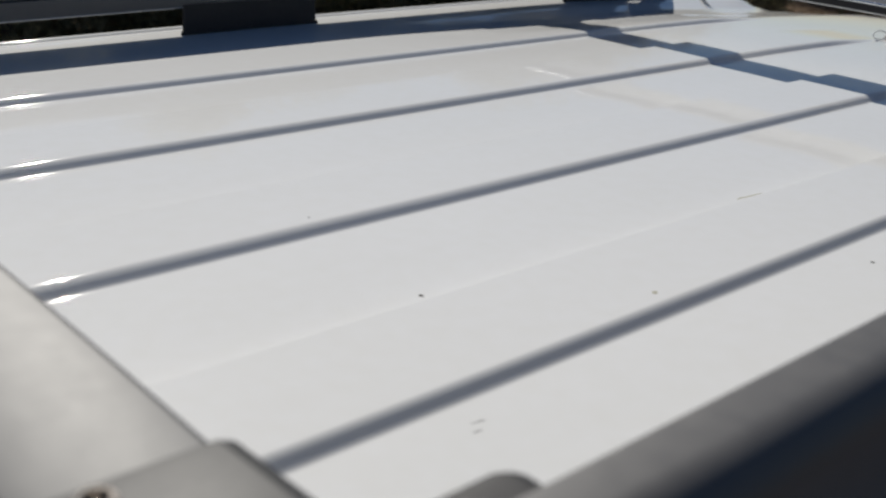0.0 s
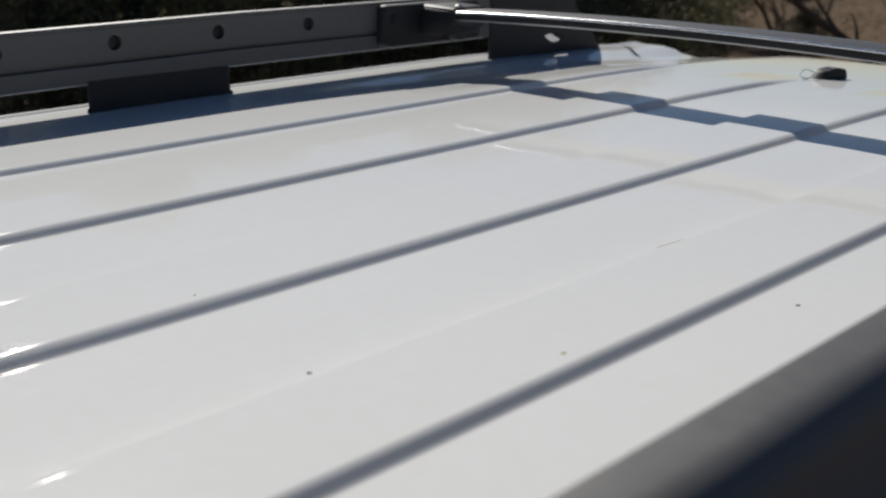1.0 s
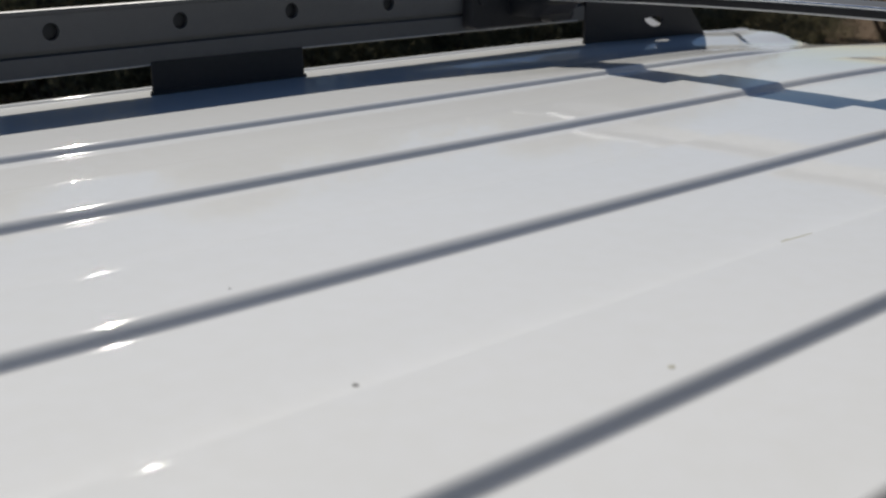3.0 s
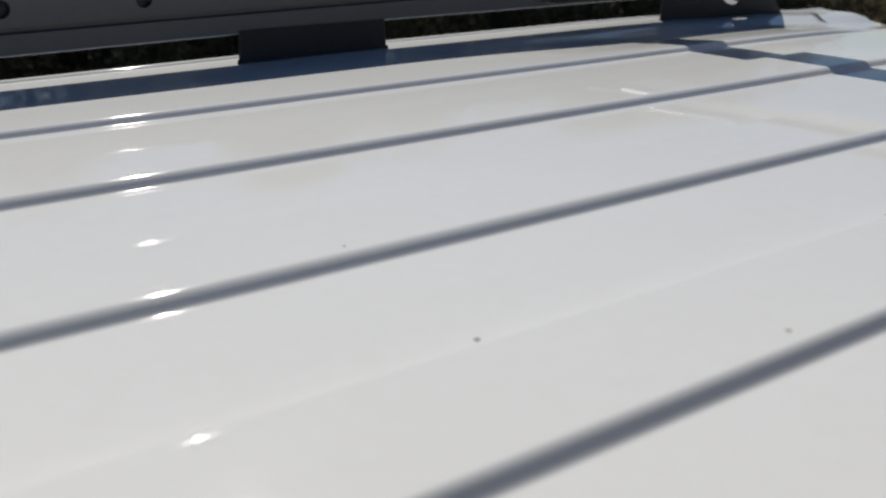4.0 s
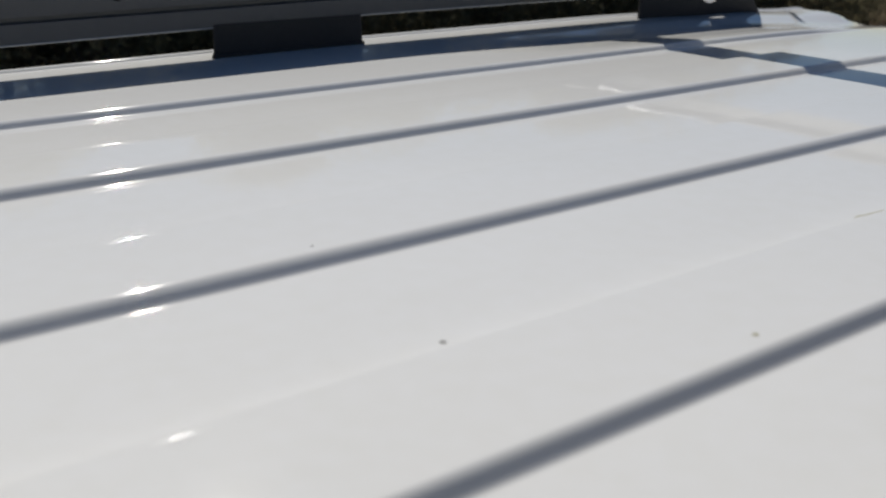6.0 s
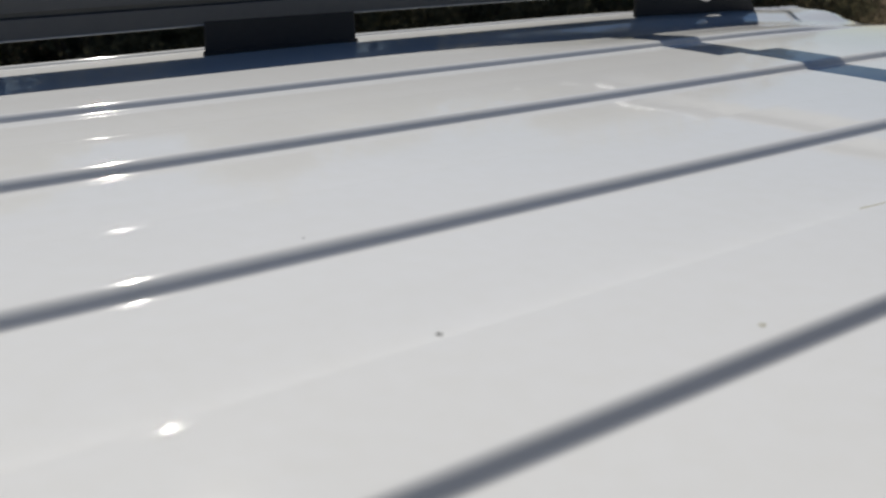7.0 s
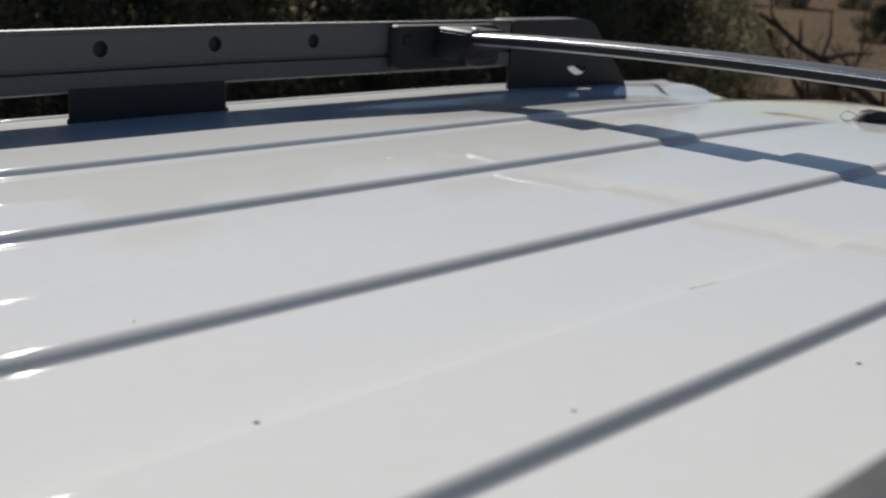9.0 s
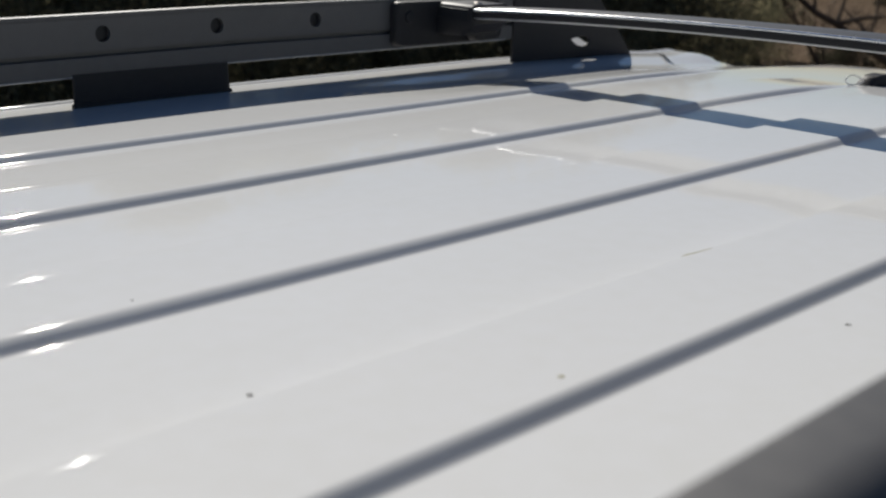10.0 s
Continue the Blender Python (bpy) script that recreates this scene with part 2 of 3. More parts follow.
def build_roof(car):
    ys = set()
    for g in RIB_FEET:
        ys |= {g + v for v in np.linspace(-0.0068, 0.0126, 40)} | {g + RIB_W + 0.003 - v for v in np.linspace(-0.0010, 0.0018, 15)}
    for m, c, h in GLINT_LIPS:
        ys |= {c + v for v in np.linspace(-0.0006, 0.0006, 19)}
    ys |= set(np.linspace(MID - 0.655, MID + 0.655, 60))
    ys = sorted(ys)
    ys = [v for i, v in enumerate(ys) if i == 0 or v - ys[i - 1] > 0.00005]
    us = sorted({*np.linspace(0, 1, 56), *np.linspace(0.82, 1.0, 36), *np.linspace(0, 0.1, 10)})
    verts, faces = [], []
    edge = [(0.664, 0.0005), (0.666, -0.002), (0.6695, -0.002), (0.672, 0.0015), (0.680, 0.0022), (0.692, -0.003), (0.704, -0.014), (0.709, -0.03), (0.712, -0.055)]
    for u in us:
        row = []
        for y in ys:
            x = REAR + u * (roof_edge_x(y) - REAR)
            row.append((x, y, roof_z(x, y)))
        for s in (1, -1):
            side = []
            for d, dz in edge:
                y = MID + s * d
                x = REAR + u * (roof_edge_x(y) - REAR)
                side.append((x, y, roof_z(x, MID + s * 0.655) + dz))
            row = row + side if s == 1 else side[::-1] + row
        verts += row
    k = len(ys) + 2 * len(edge)
    n = len(us)
    # the front lip rolls over towards the windscreen
    for a, dx, dz in ((1, 0.012, -0.004), (2, 0.022, -0.014), (3, 0.028, -0.03)):
        verts += [(v[0] + dx, v[1], v[2] + dz) for v in verts[(n - 1) * k : n * k]]
    n += 3
    faces = [(i * k + j, i * k + j + 1, (i + 1) * k + j + 1, (i + 1) * k + j) for i in range(n - 1) for j in range(k - 1)]
    me = mesh_of("roof", verts, faces, sharp=60)
    ob = part("roof", me, PAINT, car, "glossy white ribbed steel roof")
    return ob


def ring(w, z, x0, x1, r=0.12):
    """A rounded plan outline of the body at one height."""
    return [(px, py, z) for px, py in rounded([(x0, MID - w), (x1, MID - w), (x1, MID + w), (x0, MID + w)], r, 5)]


def loft(rings):
    verts = [v for rg in rings for v in rg]
    k = len(rings[0])
    faces = [(i * k + j, i * k + (j + 1) % k, (i + 1) * k + (j + 1) % k, (i + 1) * k + j) for i in range(len(rings) - 1) for j in range(k)]
    faces += [tuple(range(k)), tuple(range((len(rings) - 1) * k, len(rings) * k))]
    return verts, faces


def build_car():
    car = tagged(new("car"), "white four-wheel-drive car with a ribbed roof, parked on earth", "car")
    build_roof(car)
    part("headliner", box_bm(REAR + 0.06, 2.3, MID - 0.62, MID + 0.62, ROOF - 0.075, ROOF - 0.05, 0.008), PLASTIC, car)
    glass = [ring(0.700, ROOF - 0.052, REAR + 0.01, 2.46, 0.10), ring(0.715, ROOF - 0.10, REAR, 2.60, 0.12), ring(0.82, ROOF - 0.52, REAR - 0.10, 3.12, 0.2)]
    part("window_band", mesh_of("window_band", *loft(glass)), GLASS, car, "dark tinted glass all round")
    body = [ring(0.70, 0.34, REAR - 0.22, 4.05), ring(0.86, 0.40, REAR - 0.28, 4.15), ring(0.92, 0.75, REAR - 0.30, 4.18), ring(0.91, 1.02, REAR - 0.26, 4.12), ring(0.88, 1.18, REAR - 0.20, 3.98), ring(0.84, ROOF - 0.51, REAR - 0.13, 3.14, 0.2)]
    part("body", mesh_of("body", *loft(body)), PAINT, car)
    for s in (1, -1):
        for x in (0.02, 2.95):
            wheel = new("wheel")
            wheel.parent = car
            wheel.location = (x, MID + s * 0.84, 0.37)
            part("tyre", mesh_of("tyre", *lathe([(0.22, -0.11), (0.34, -0.12), (0.37, -0.09), (0.37, 0.09), (0.34, 0.12), (0.22, 0.11)], 36, "y")), RUBBER, wheel)
            part("rim", mesh_of("rim", *lathe([(0.05, -0.115), (0.20, -0.10), (0.225, -0.112), (0.225, 0.112), (0.20, 0.10), (0.05, 0.115)], 36, "y")), RIM, wheel)
    # small aerial foot with a wire loop at the front of the roof
    ax, ay = 2.203, 0.476
    az = roof_z(ax, ay)
    outline = rounded([(-0.024, 0.0), (0.028, 0.0), (0.027, 0.017), (0.012, 0.020), (-0.008, 0.017)], 0.003)
    v, f = extruded(outline, [-0.014, -0.011, 0.011, 0.014], lambda a, c, s: (ax + a * (1 - 8 * max(0, abs(s) - 0.011)), ay + s - 0.35 * a, az + c * (1 if abs(s) < 0.0115 else 0.75) - 0.001))
    foot = part("aerial_foot", mesh_of("aerial_foot", v, f), PLASTIC, car, "small black rubber aerial foot")
    cu = bpy.data.curves.new("wire_loop", "CURVE")
    cu.dimensions, cu.bevel_depth, cu.bevel_resolution = "3D", 0.0010, 2
    sp = cu.splines.new("NURBS")
    pts = [(-0.022, 0.008), (-0.034, 0.016), (-0.050, 0.019), (-0.060, 0.011), (-0.053, 0.004), (-0.036, 0.002), (-0.022, 0.006)]
    sp.points.add(len(pts) - 1)
    for p, (a, c) in zip(sp.points, pts):
        p.co = (ax + a, ay - 0.35 * a, az + c, 1)
    sp.use_endpoint_u, sp.order_u = True, 3
    loop = new("wire_loop", cu)
    cu.materials.append(BRACKET)
    loop.parent = car
    # seam between roof shoulder and front cap; a black strip stands for its shade
    for s in (1, -1):
        v, f = [], []
        for i in range(25):
            t = i / 24
            y = MID + s * (0.652 - 0.106 * t)
            x = 2.358 - 0.072 * smooth_step(0.0, 1.0, t)
            for side in (-1, 1):
                dx = side * (0.0010 + 0.0045 * math.sin(math.pi * t) ** 0.7)
                v.append((x + dx, y, roof_z(x + dx, y) + 0.003))
        f = [(2 * i, 2 * i + 1, 2 * i + 3, 2 * i + 2) for i in range(24)]
        part("seam", mesh_of("seam", v, f), RUBBER, car, "black strip standing for the shade in the open seam")
    return car


build_car()

# ---- roof rails ----
RAIL_Y = 0.995          # inner face of the rail
RAIL_MID = 0.3985
RAIL_Z0, RAIL_Z1 = ROOF + 0.031, ROOF + 0.109
RAIL_X0, RAIL_X1 = 0.06, 1.99
HOLES = [1.149 + 0.168 * k for k in range(-5, 5)]


def build_rail(droop):
    """The far rail, in the world's own coordinates; droop: how much it sinks towards its rear."""
    thing = tagged(new("roof_rail"), "dark grey drilled metal roof rail on black plastic feet", "roof rail", "roof rails")
    y, z0, z1 = RAIL_Y, RAIL_Z0, RAIL_Z1
    sag = lambda x: -droop * max(0.0, 1.35 - x)
    stations = np.linspace(RAIL_X0, RAIL_X1, 41)
    # beam: rounded top, a groove low on the inner face, and a recess that the drilled plate covers
    outline = rounded([(y, z0), (y, z0 + 0.0245), (y + 0.008, z0 + 0.025), (y + 0.008, z0 + 0.030), (y + 0.009, z0 + 0.031), (y + 0.009, z1 - 0.006), (y + 0.001, z1 - 0.0055), (y + 0.001, z1), (y + 0.026, z1 - 0.0006), (y + 0.038, z1 - 0.014), (y + 0.036, z0)],
                      [0.003, 0.001, 0.0003, 0.0003, 0.0003, 0.0003, 0.0003, 0.002, 0.014, 0.008, 0.004], 6)
    v, f = extruded(outline, stations, lambda a, c, s: (s, a, c + sag(s)))
    part("beam", mesh_of("beam", v, f), RAIL, thing)
    # thin pale metal lip along the lower inner edge
    lip = [(y + 0.0009 + 0.0012 * math.cos(k * math.pi / 5), z0 + 0.0010 + 0.0012 * math.sin(k * math.pi / 5)) for k in range(10)]
    part("lower_edge", mesh_of("lower_edge", *extruded(lip, stations[2:-2], lambda a, c, s: (s, a, c + sag(s)))), EDGE_METAL, thing, "thin pale metal edge")
    # drilled plate
    pz0, pz1 = z0 + 0.0312, z1 - 0.0058
    hz, hr, n = ROOF + 0.0835, 0.0104, 20
    verts, faces = [], []

    def vert(p):
        verts.append(p)
        return len(verts) - 1

    spans = [RAIL_X0] + [e for h in HOLES for e in (h - 0.02, h + 0.02)] + [RAIL_X1]
    for a, c in zip(spans[::2], spans[1::2]):
        q = [vert((px, y, pz)) for px, pz in ((a, pz0), (c, pz0), (c, pz1), (a, pz1))]
        faces.append(tuple(q))
    for h in HOLES:
        outer, inner, back = [], [], []
        for i in range(n):
            t = 2 * math.pi * i / n
            cx, cz = math.cos(t), math.sin(t)
            k = min(0.02 / max(1e-6, abs(cx)), ((pz1 - hz) if cz > 0 else (hz - pz0)) / max(1e-6, abs(cz)))
            outer.append(vert((h + cx * k, y, hz + cz * k)))
            inner.append(vert((h + cx * hr, y, hz + cz * hr)))
            back.append(vert((h + cx * hr, y + 0.0085, hz + cz * hr)))
        for i in range(n):
            j = (i + 1) % n
            faces.append((outer[i], outer[j], inner[j], inner[i]))
            faces.append((inner[i], inner[j], back[j], back[i]))
        for cxs, czs in ((1, 1), (-1, 1), (-1, -1), (1, -1)):
            corner = vert((h + cxs * 0.02, y, pz1 if czs > 0 else pz0))
            near = sorted(range(n), key=lambda i: (Vector(verts[outer[i]]) - Vector(verts[corner])).length)[:2]
            faces.append((corner, outer[near[0]], outer[near[1]]))
    part("drilled_plate", mesh_of("drilled_plate", [(a, c, e + sag(a)) for a, c, e in verts], faces, smooth=False), RAIL, thing)
    for h in HOLES:
        v, f = lathe([(0.0101, 0.0080), (0.0101, 0.0066), (0.0085, 0.0060)], 20, "y")
        part("hole_plug", mesh_of("hole_plug", [(a + h, c + y, e + hz + sag(h)) for a, c, e in v], f), RUBBER, thing)
    # middle foot
    base = ROOF - 0.010
    fo = rounded([(1.100, y - 0.004), (1.336, y - 0.004), (1.318, y + 0.040), (1.132, y + 0.040)], [0.008, 0.008, 0.014, 0.014], 5)
    v, f = extruded(fo, [0.0, 0.12, 0.5, 1.0], lambda a, c, s: (1.219 + (a - 1.219) * (1.022 if s == 0 else 1 - 0.012 * s), (y + 0.02) + (c - y - 0.02) * (1 - 0.10 * s), base + s * (z0 + 0.002 - base)))
    foot = part("foot", mesh_of("foot", v, f), PLASTIC, thing, "black textured plastic foot")
    # rubber pad under the foot, a little wider than it
    v, f = extruded(fo, [0.0, 0.4, 1.0], lambda a, c, s: (1.218 + (a - 1.218) * (1.036 - 0.02 * s * s), (y + 0.018) + (c - y - 0.018) * (1.10 - 0.06 * s * s), base - 0.004 + 0.011 * s))
    part("base_pad", mesh_of("base_pad", v, f), RUBBER, foot, "thin black rubber pad")
    # end feet, which wrap the beam's ends, each with a leaf-shaped opening
    for rear in (False, True):
        zt = z1 + 0.0004
        low = ROOF - 0.021
        top = [(1.910, low), (1.910, zt - 0.002), (1.922, zt), (2.105, zt), (2.140, zt - 0.006), (2.180, ROOF + 0.060), (2.225, ROOF + 0.020), (2.262, low), (2.20, low)]
        hole = [(2.068, ROOF + 0.023), (2.090, ROOF + 0.025), (2.112, ROOF + 0.026), (2.123, ROOF + 0.020), (2.118, ROOF + 0.011), (2.104, ROOF + 0.007), (2.086, ROOF + 0.011), (2.074, ROOF + 0.018)]
        mirror = (lambda px: 2 * 1.06 - px) if rear else (lambda px: px)
        outer = rounded(top, [0.004, 0.004, 0.006, 0.01, 0.02, 0.03, 0.03, 0.004, 0.004], 4)
        inner = rounded(hole, 0.006, 3)
        bm = bmesh.new()
        loops = []
        tuck = lambda a: 0.006 * max(0, (a - 2.10) / 0.16)
        for depth in (y - 0.003, y + 0.003):
            for ol in (outer, inner):
                vs = [bm.verts.new((mirror(a), depth + tuck(a), c)) for a, c in ol]
                es = [bm.edges.new((vs[i], vs[(i + 1) % len(vs)])) for i in range(len(vs))]
                loops.append((vs, es))
        for p in (0, 2):
            bmesh.ops.triangle_fill(bm, use_beauty=True, use_dissolve=False, edges=loops[p][1] + loops[p + 1][1])
        for p in (0, 1):
            a, c = loops[p][0], loops[p + 2][0]
            for i in range(len(a)):
                bm.faces.new((a[i], a[(i + 1) % len(a)], c[(i + 1) % len(a)], c[i]))
        bmesh.ops.recalc_face_normals(bm, faces=bm.faces)
        rim_edges = [e for e in bm.edges if len(e.link_faces) == 2 and e.calc_face_angle(0) > 1.2 and max(e.verts[0].co.y, e.verts[1].co.y) < y + 0.004 and abs(e.verts[0].co.y - e.verts[1].co.y) < 0.002]
        bmesh.ops.bevel(bm, geom=rim_edges, offset=0.0018, segments=2, profile=0.5, affect="EDGES")
        for fc in bm.faces:
            fc.smooth = False
        end = part("end_foot", bm, PLASTIC, thing, "black plastic end foot with a small opening")
        # the hood of the shell, from the beam over the sloping end
        path = [(px, pz) for px, pz in outer if pz > ROOF - 0.004]
        v, f = [], []
        for px, pz in path:
            k = 1.0 - 0.02 * max(0, (px - 2.1) / 0.16)
            v += [(mirror(px), y + 0.003 + tuck(px), pz), (mirror(px), y + 0.042 - tuck(px), pz), (mirror(px), y + 0.042 - tuck(px), pz - 0.003), (mirror(px), y + 0.003 + tuck(px), pz - 0.003)]
        n = len(path)
        for i in range(n - 1):
            f += [(4 * i + j, 4 * i + (j + 1) % 4, 4 * i + 4 + (j + 1) % 4, 4 * i + 4 + j) for j in range(4)]
        f += [(0, 1, 2, 3), (4 * n - 4, 4 * n - 3, 4 * n - 2, 4 * n - 1)]
        part("hood", mesh_of("hood", v, f), PLASTIC, end)
        # bare metal bracket inside, seen through the opening
        v, f = [], []
        for px in (2.045, 2.15):
            for dy, pz in ((0.008, 0.003), (0.056, 0.021), (0.056, 0.018), (0.008, 0.0)):
                v.append((mirror(px), y + dy, ROOF + pz - 0.002))
        f = [(0, 1, 5, 4), (1, 2, 6, 5), (2, 3, 7, 6), (3, 0, 4, 7), (0, 3, 2, 1), (4, 5, 6, 7)]
        part("bracket", mesh_of("bracket", v, f), BRACKET, end, "pale metal bracket")
    return thing


far_rail = build_rail(0.012)
# the near rail stands the other way round
near_rail = build_rail(0.0)
near_rail.matrix_basis = pose(2 * 1.06, 2 * RAIL_MID, 0, 0, 0, 180)

# ---- cross bars ----
BAR_W, BAR_END = 0.074, 0.505


def build_bar():
    """A bar about its own middle, along y; z = 0 at its ends' top."""
    thing = tagged(new("cross_bar"), "arched satin aluminium cross bar clamped between the roof rails", "cross bar", "cross bars")
    w = BAR_W / 2
    arch = lambda a, c, s: (a, s, c + 0.0172 * (1 - (s / 0.58) ** 2))
    spans = np.linspace(-BAR_END, BAR_END, 41)
    crown = rounded([(-w, -0.0058), (-w, -0.0032), (-w + 0.003, -0.0006), (-0.012, 0.0008), (0.012, 0.0008), (w - 0.003, -0.0006), (w, -0.0032), (w, -0.0058), (w - 0.004, -0.0062), (-w + 0.004, -0.0062)],
                    [0.0005, 0.0012, 0.002, 0.01, 0.01, 0.002, 0.0012, 0.0005, 0.001, 0.001], 4)
    part("bar", mesh_of("bar", *extruded(crown, spans, arch)), ALUMINIUM, thing)
    strip = rounded([(-w + 0.001, -0.0060), (w - 0.001, -0.0060), (w - 0.0015, -0.0145), (-w + 0.0015, -0.0145)], 0.0008, 2)
    part("side_strip", mesh_of("side_strip", *extruded(strip, spans, arch)), PLASTIC, thing, "black side strip")
    sole = rounded([(-w + 0.001, -0.0144), (w - 0.001, -0.0144), (w - 0.004, -0.0168), (w - 0.014, -0.0182), (-w + 0.014, -0.0182), (-w + 0.004, -0.0168)], [0.0006, 0.0006, 0.002, 0.003, 0.003, 0.002], 3)
    # polished bead added on the rear edge only, to draw its glint line
    bead = [(-w - 0.0004 + 0.0022 * math.cos(k * math.pi / 6), -0.0030 + 0.0022 * math.sin(k * math.pi / 6)) for k in range(12)]
    part("glint_bead", mesh_of("glint_bead", *extruded(bead, spans, arch)), POLISHED, thing, "polished bead added for the glint along the rear edge")
    part("sole", mesh_of("sole", *extruded(sole, spans, arch)), SOLE, thing)
    for s in (1, -1):
        # clamp: body against the rail, a cover on top, a screw in the cover and a knob below
        y0, y1 = BAR_END - 0.004, RAIL_Y - RAIL_MID - 0.001
        face = rounded([(-0.128, -0.057), (0.108, -0.057), (0.110, -0.004), (0.100, 0.0115), (-0.128, 0.0115)], [0.012, 0.012, 0.012, 0.01, 0.012], 5)
        grow = {0.0: 0.965, 0.003: 0.99, 0.006: 1.0, 0.018: 1.0}
        v, f = extruded(face, [0.0, 0.003, 0.006, 0.018], lambda a, c, h: (a * grow[h], s * (y1 - 0.018 + h), -0.022 + (c + 0.022) * grow[h]))
        plan = rounded([(-0.041, y0), (0.041, y0), (0.046, y1 - 0.012), (-0.046, y1 - 0.012)], [0.010, 0.010, 0.002, 0.002], 4)
        v2, f2 = extruded(plan, [-0.040, -0.036, -0.020, -0.014, -0.012], lambda a, c, h: (a * (0.94 if h < -0.037 else 0.985 if h > -0.013 else 1), s * (c + (0.02 * (1 - (c - y0) / (y1 - y0)) if h < -0.03 else 0)), h))
        f += [tuple(i + len(v) for i in q) for q in f2]
        v += v2
        clamp = part("clamp", mesh_of("clamp", v, f), PLASTIC, thing, "black plastic clamp")
        # cover: slopes a little towards the bar, with chamfered sides
        v, f, k = [], [], 0
        stations = (-0.0435, -0.042, -0.0405, -0.0345, -0.033, -0.010, 0.010, 0.033, 0.0345, 0.0405, 0.042, 0.0435)
        for a in stations:
            end = 0.006 if abs(a) > 0.041 else 0.001
            ridge = 0.0085 - 0.40 * max(0.0, abs(a) - 0.034) - (0.003 if abs(a) > 0.0415 else 0.0)
            sec = rounded([(y0 + 0.002 + end, -0.016), (y1 - 0.006 - end, -0.016), (y1 - 0.006 - end, ridge + 0.015 * (y1 - y0 - 0.008)), (y0 + 0.002 + end, ridge)], [0.001, 0.001, 0.003, 0.003], 3)
            k = len(sec)
            v += [(a, s * c, h) for c, h in sec]
        n = len(stations)
        f = [(i * k + j, i * k + (j + 1) % k, (i + 1) * k + (j + 1) % k, (i + 1) * k + j) for i in range(n - 1) for j in range(k)]
        f += [tuple(range(k)), tuple(range((n - 1) * k, n * k))]
        part("cover", mesh_of("cover", v, f, sharp=30), COVER, clamp, "smooth grey cover")
        v, f = lathe([(0.0098, 0.0), (0.0098, 0.0012), (0.0085, 0.002), (0.0072, 0.002), (0.0066, 0.005), (0.0045, 0.0058), (0.0038, 0.003)], 24)
        part("screw", mesh_of("screw", [(a - 0.0145, s * (y0 + 0.0155) + c, e + 0.0058 + 0.015 * (0.0155 + s * c)) for a, c, e in v], f), STEEL, clamp, "round steel socket screw")
        v, f = lathe([(0.004, -0.004), (0.012, -0.003), (0.014, 0.004), (0.014, 0.03)], 20, "y")
        vb, fb = lathe([(0.003, -0.0035), (0.008, -0.003), (0.0095, 0.0), (0.0095, 0.004)], 18, "y")
        part("bolt", mesh_of("bolt", [(a - 0.104, s * (y1 - 0.018 + c), e - 0.012) for a, c, e in vb], fb), COVER, clamp)
        part("knob", mesh_of("knob", [(a + 0.035, s * (y1 - 0.036 + c), e - 0.042) for a, c, e in v], f), PLASTIC, clamp)
    return thing


front_bar = build_bar()
front_bar.matrix_basis = pose(1.7570, RAIL_MID, ROOF + 0.0935)
rear_bar = copy_thing(front_bar, pose(0.4350, RAIL_MID, ROOF + 0.0925))


# ---- marks on the roof ----
def speck(x, y, size, mat, label, stretch=1.0, turn=0.0, n=9, height=0.25):
    rnd = random.Random(int(x * 1000))
    z = roof_z(x, y)
    verts = [(0, 0, size * height)]
    for i in range(n):
        a = 2 * math.pi * i / n
        r = size * rnd.uniform(0.7, 1.1)
        verts.append((r * math.cos(a) * stretch, r * math.sin(a), -0.0002))
    faces = [(0, 1 + i, 1 + (i + 1) % n) for i in range(n)]
    ob = part("speck", mesh_of("speck", verts, faces), mat)
    ob.matrix_basis = pose(x, y, z + 0.0002, 0, 0, turn)
    tagged(ob, label, "dirt", "specks on the roof")


DARK = "dark speck of dirt stuck on the white roof"
for x, y, size in ((0.768, 0.117, 0.0021), (1.107, -0.0346, 0.0020), (0.784, 0.266, 0.0012)):
    speck(x, y, size, DIRT, DARK)
speck(0.8967, 0.0196, 0.0024, SMEAR, "pale dried splash on the white roof", 1.4, 20, height=0.04)
speck(1.168, 0.114, 0.0013, SMEAR, "pale dried streak on the white roof", 14, -3, height=0.02)
speck(1.152, 0.1155, 0.0012, SMEAR, "pale dried streak on the white roof", 6.0, 4, height=0.02)
speck(0.683, -0.024, 0.0005, DIRT, "thin dark scuff on the white roof", 11.0, -12, height=0.1)
speck(0.676, -0.031, 0.0004, DIRT, "thin dark scuff on the white roof", 11.0, -8, height=0.1)


# ---- plants ----
def leaf_cloud(rnd, clumps, per, size, long=1.6):
    verts, faces = [], []
    for (cx, cy, cz, r) in clumps:
        for _ in range(per):
            d = Vector((rnd.gauss(0, 1), rnd.gauss(0, 1), rnd.gauss(0, 0.8)))
            d = d.normalized() * r * rnd.uniform(0.25, 1.0) ** 0.5
            p = Vector((cx, cy, cz)) + d
            s = size * rnd.uniform(0.6, 1.3)
            a = Vector((rnd.gauss(0, 1), rnd.gauss(0, 1), rnd.gauss(0.2, 1))).normalized()
            c = a.cross(Vector((rnd.gauss(0, 1), rnd.gauss(0, 1), rnd.gauss(0, 1)))).normalized()
            i = len(verts)
            verts += [p - c * s * 0.3, p + a * s * long * 0.6 + c * s * 0.05, p + c * s * 0.35, p - a * s * long * 0.5]
            faces.append((i, i + 1, i + 2, i + 3))
    return verts, faces


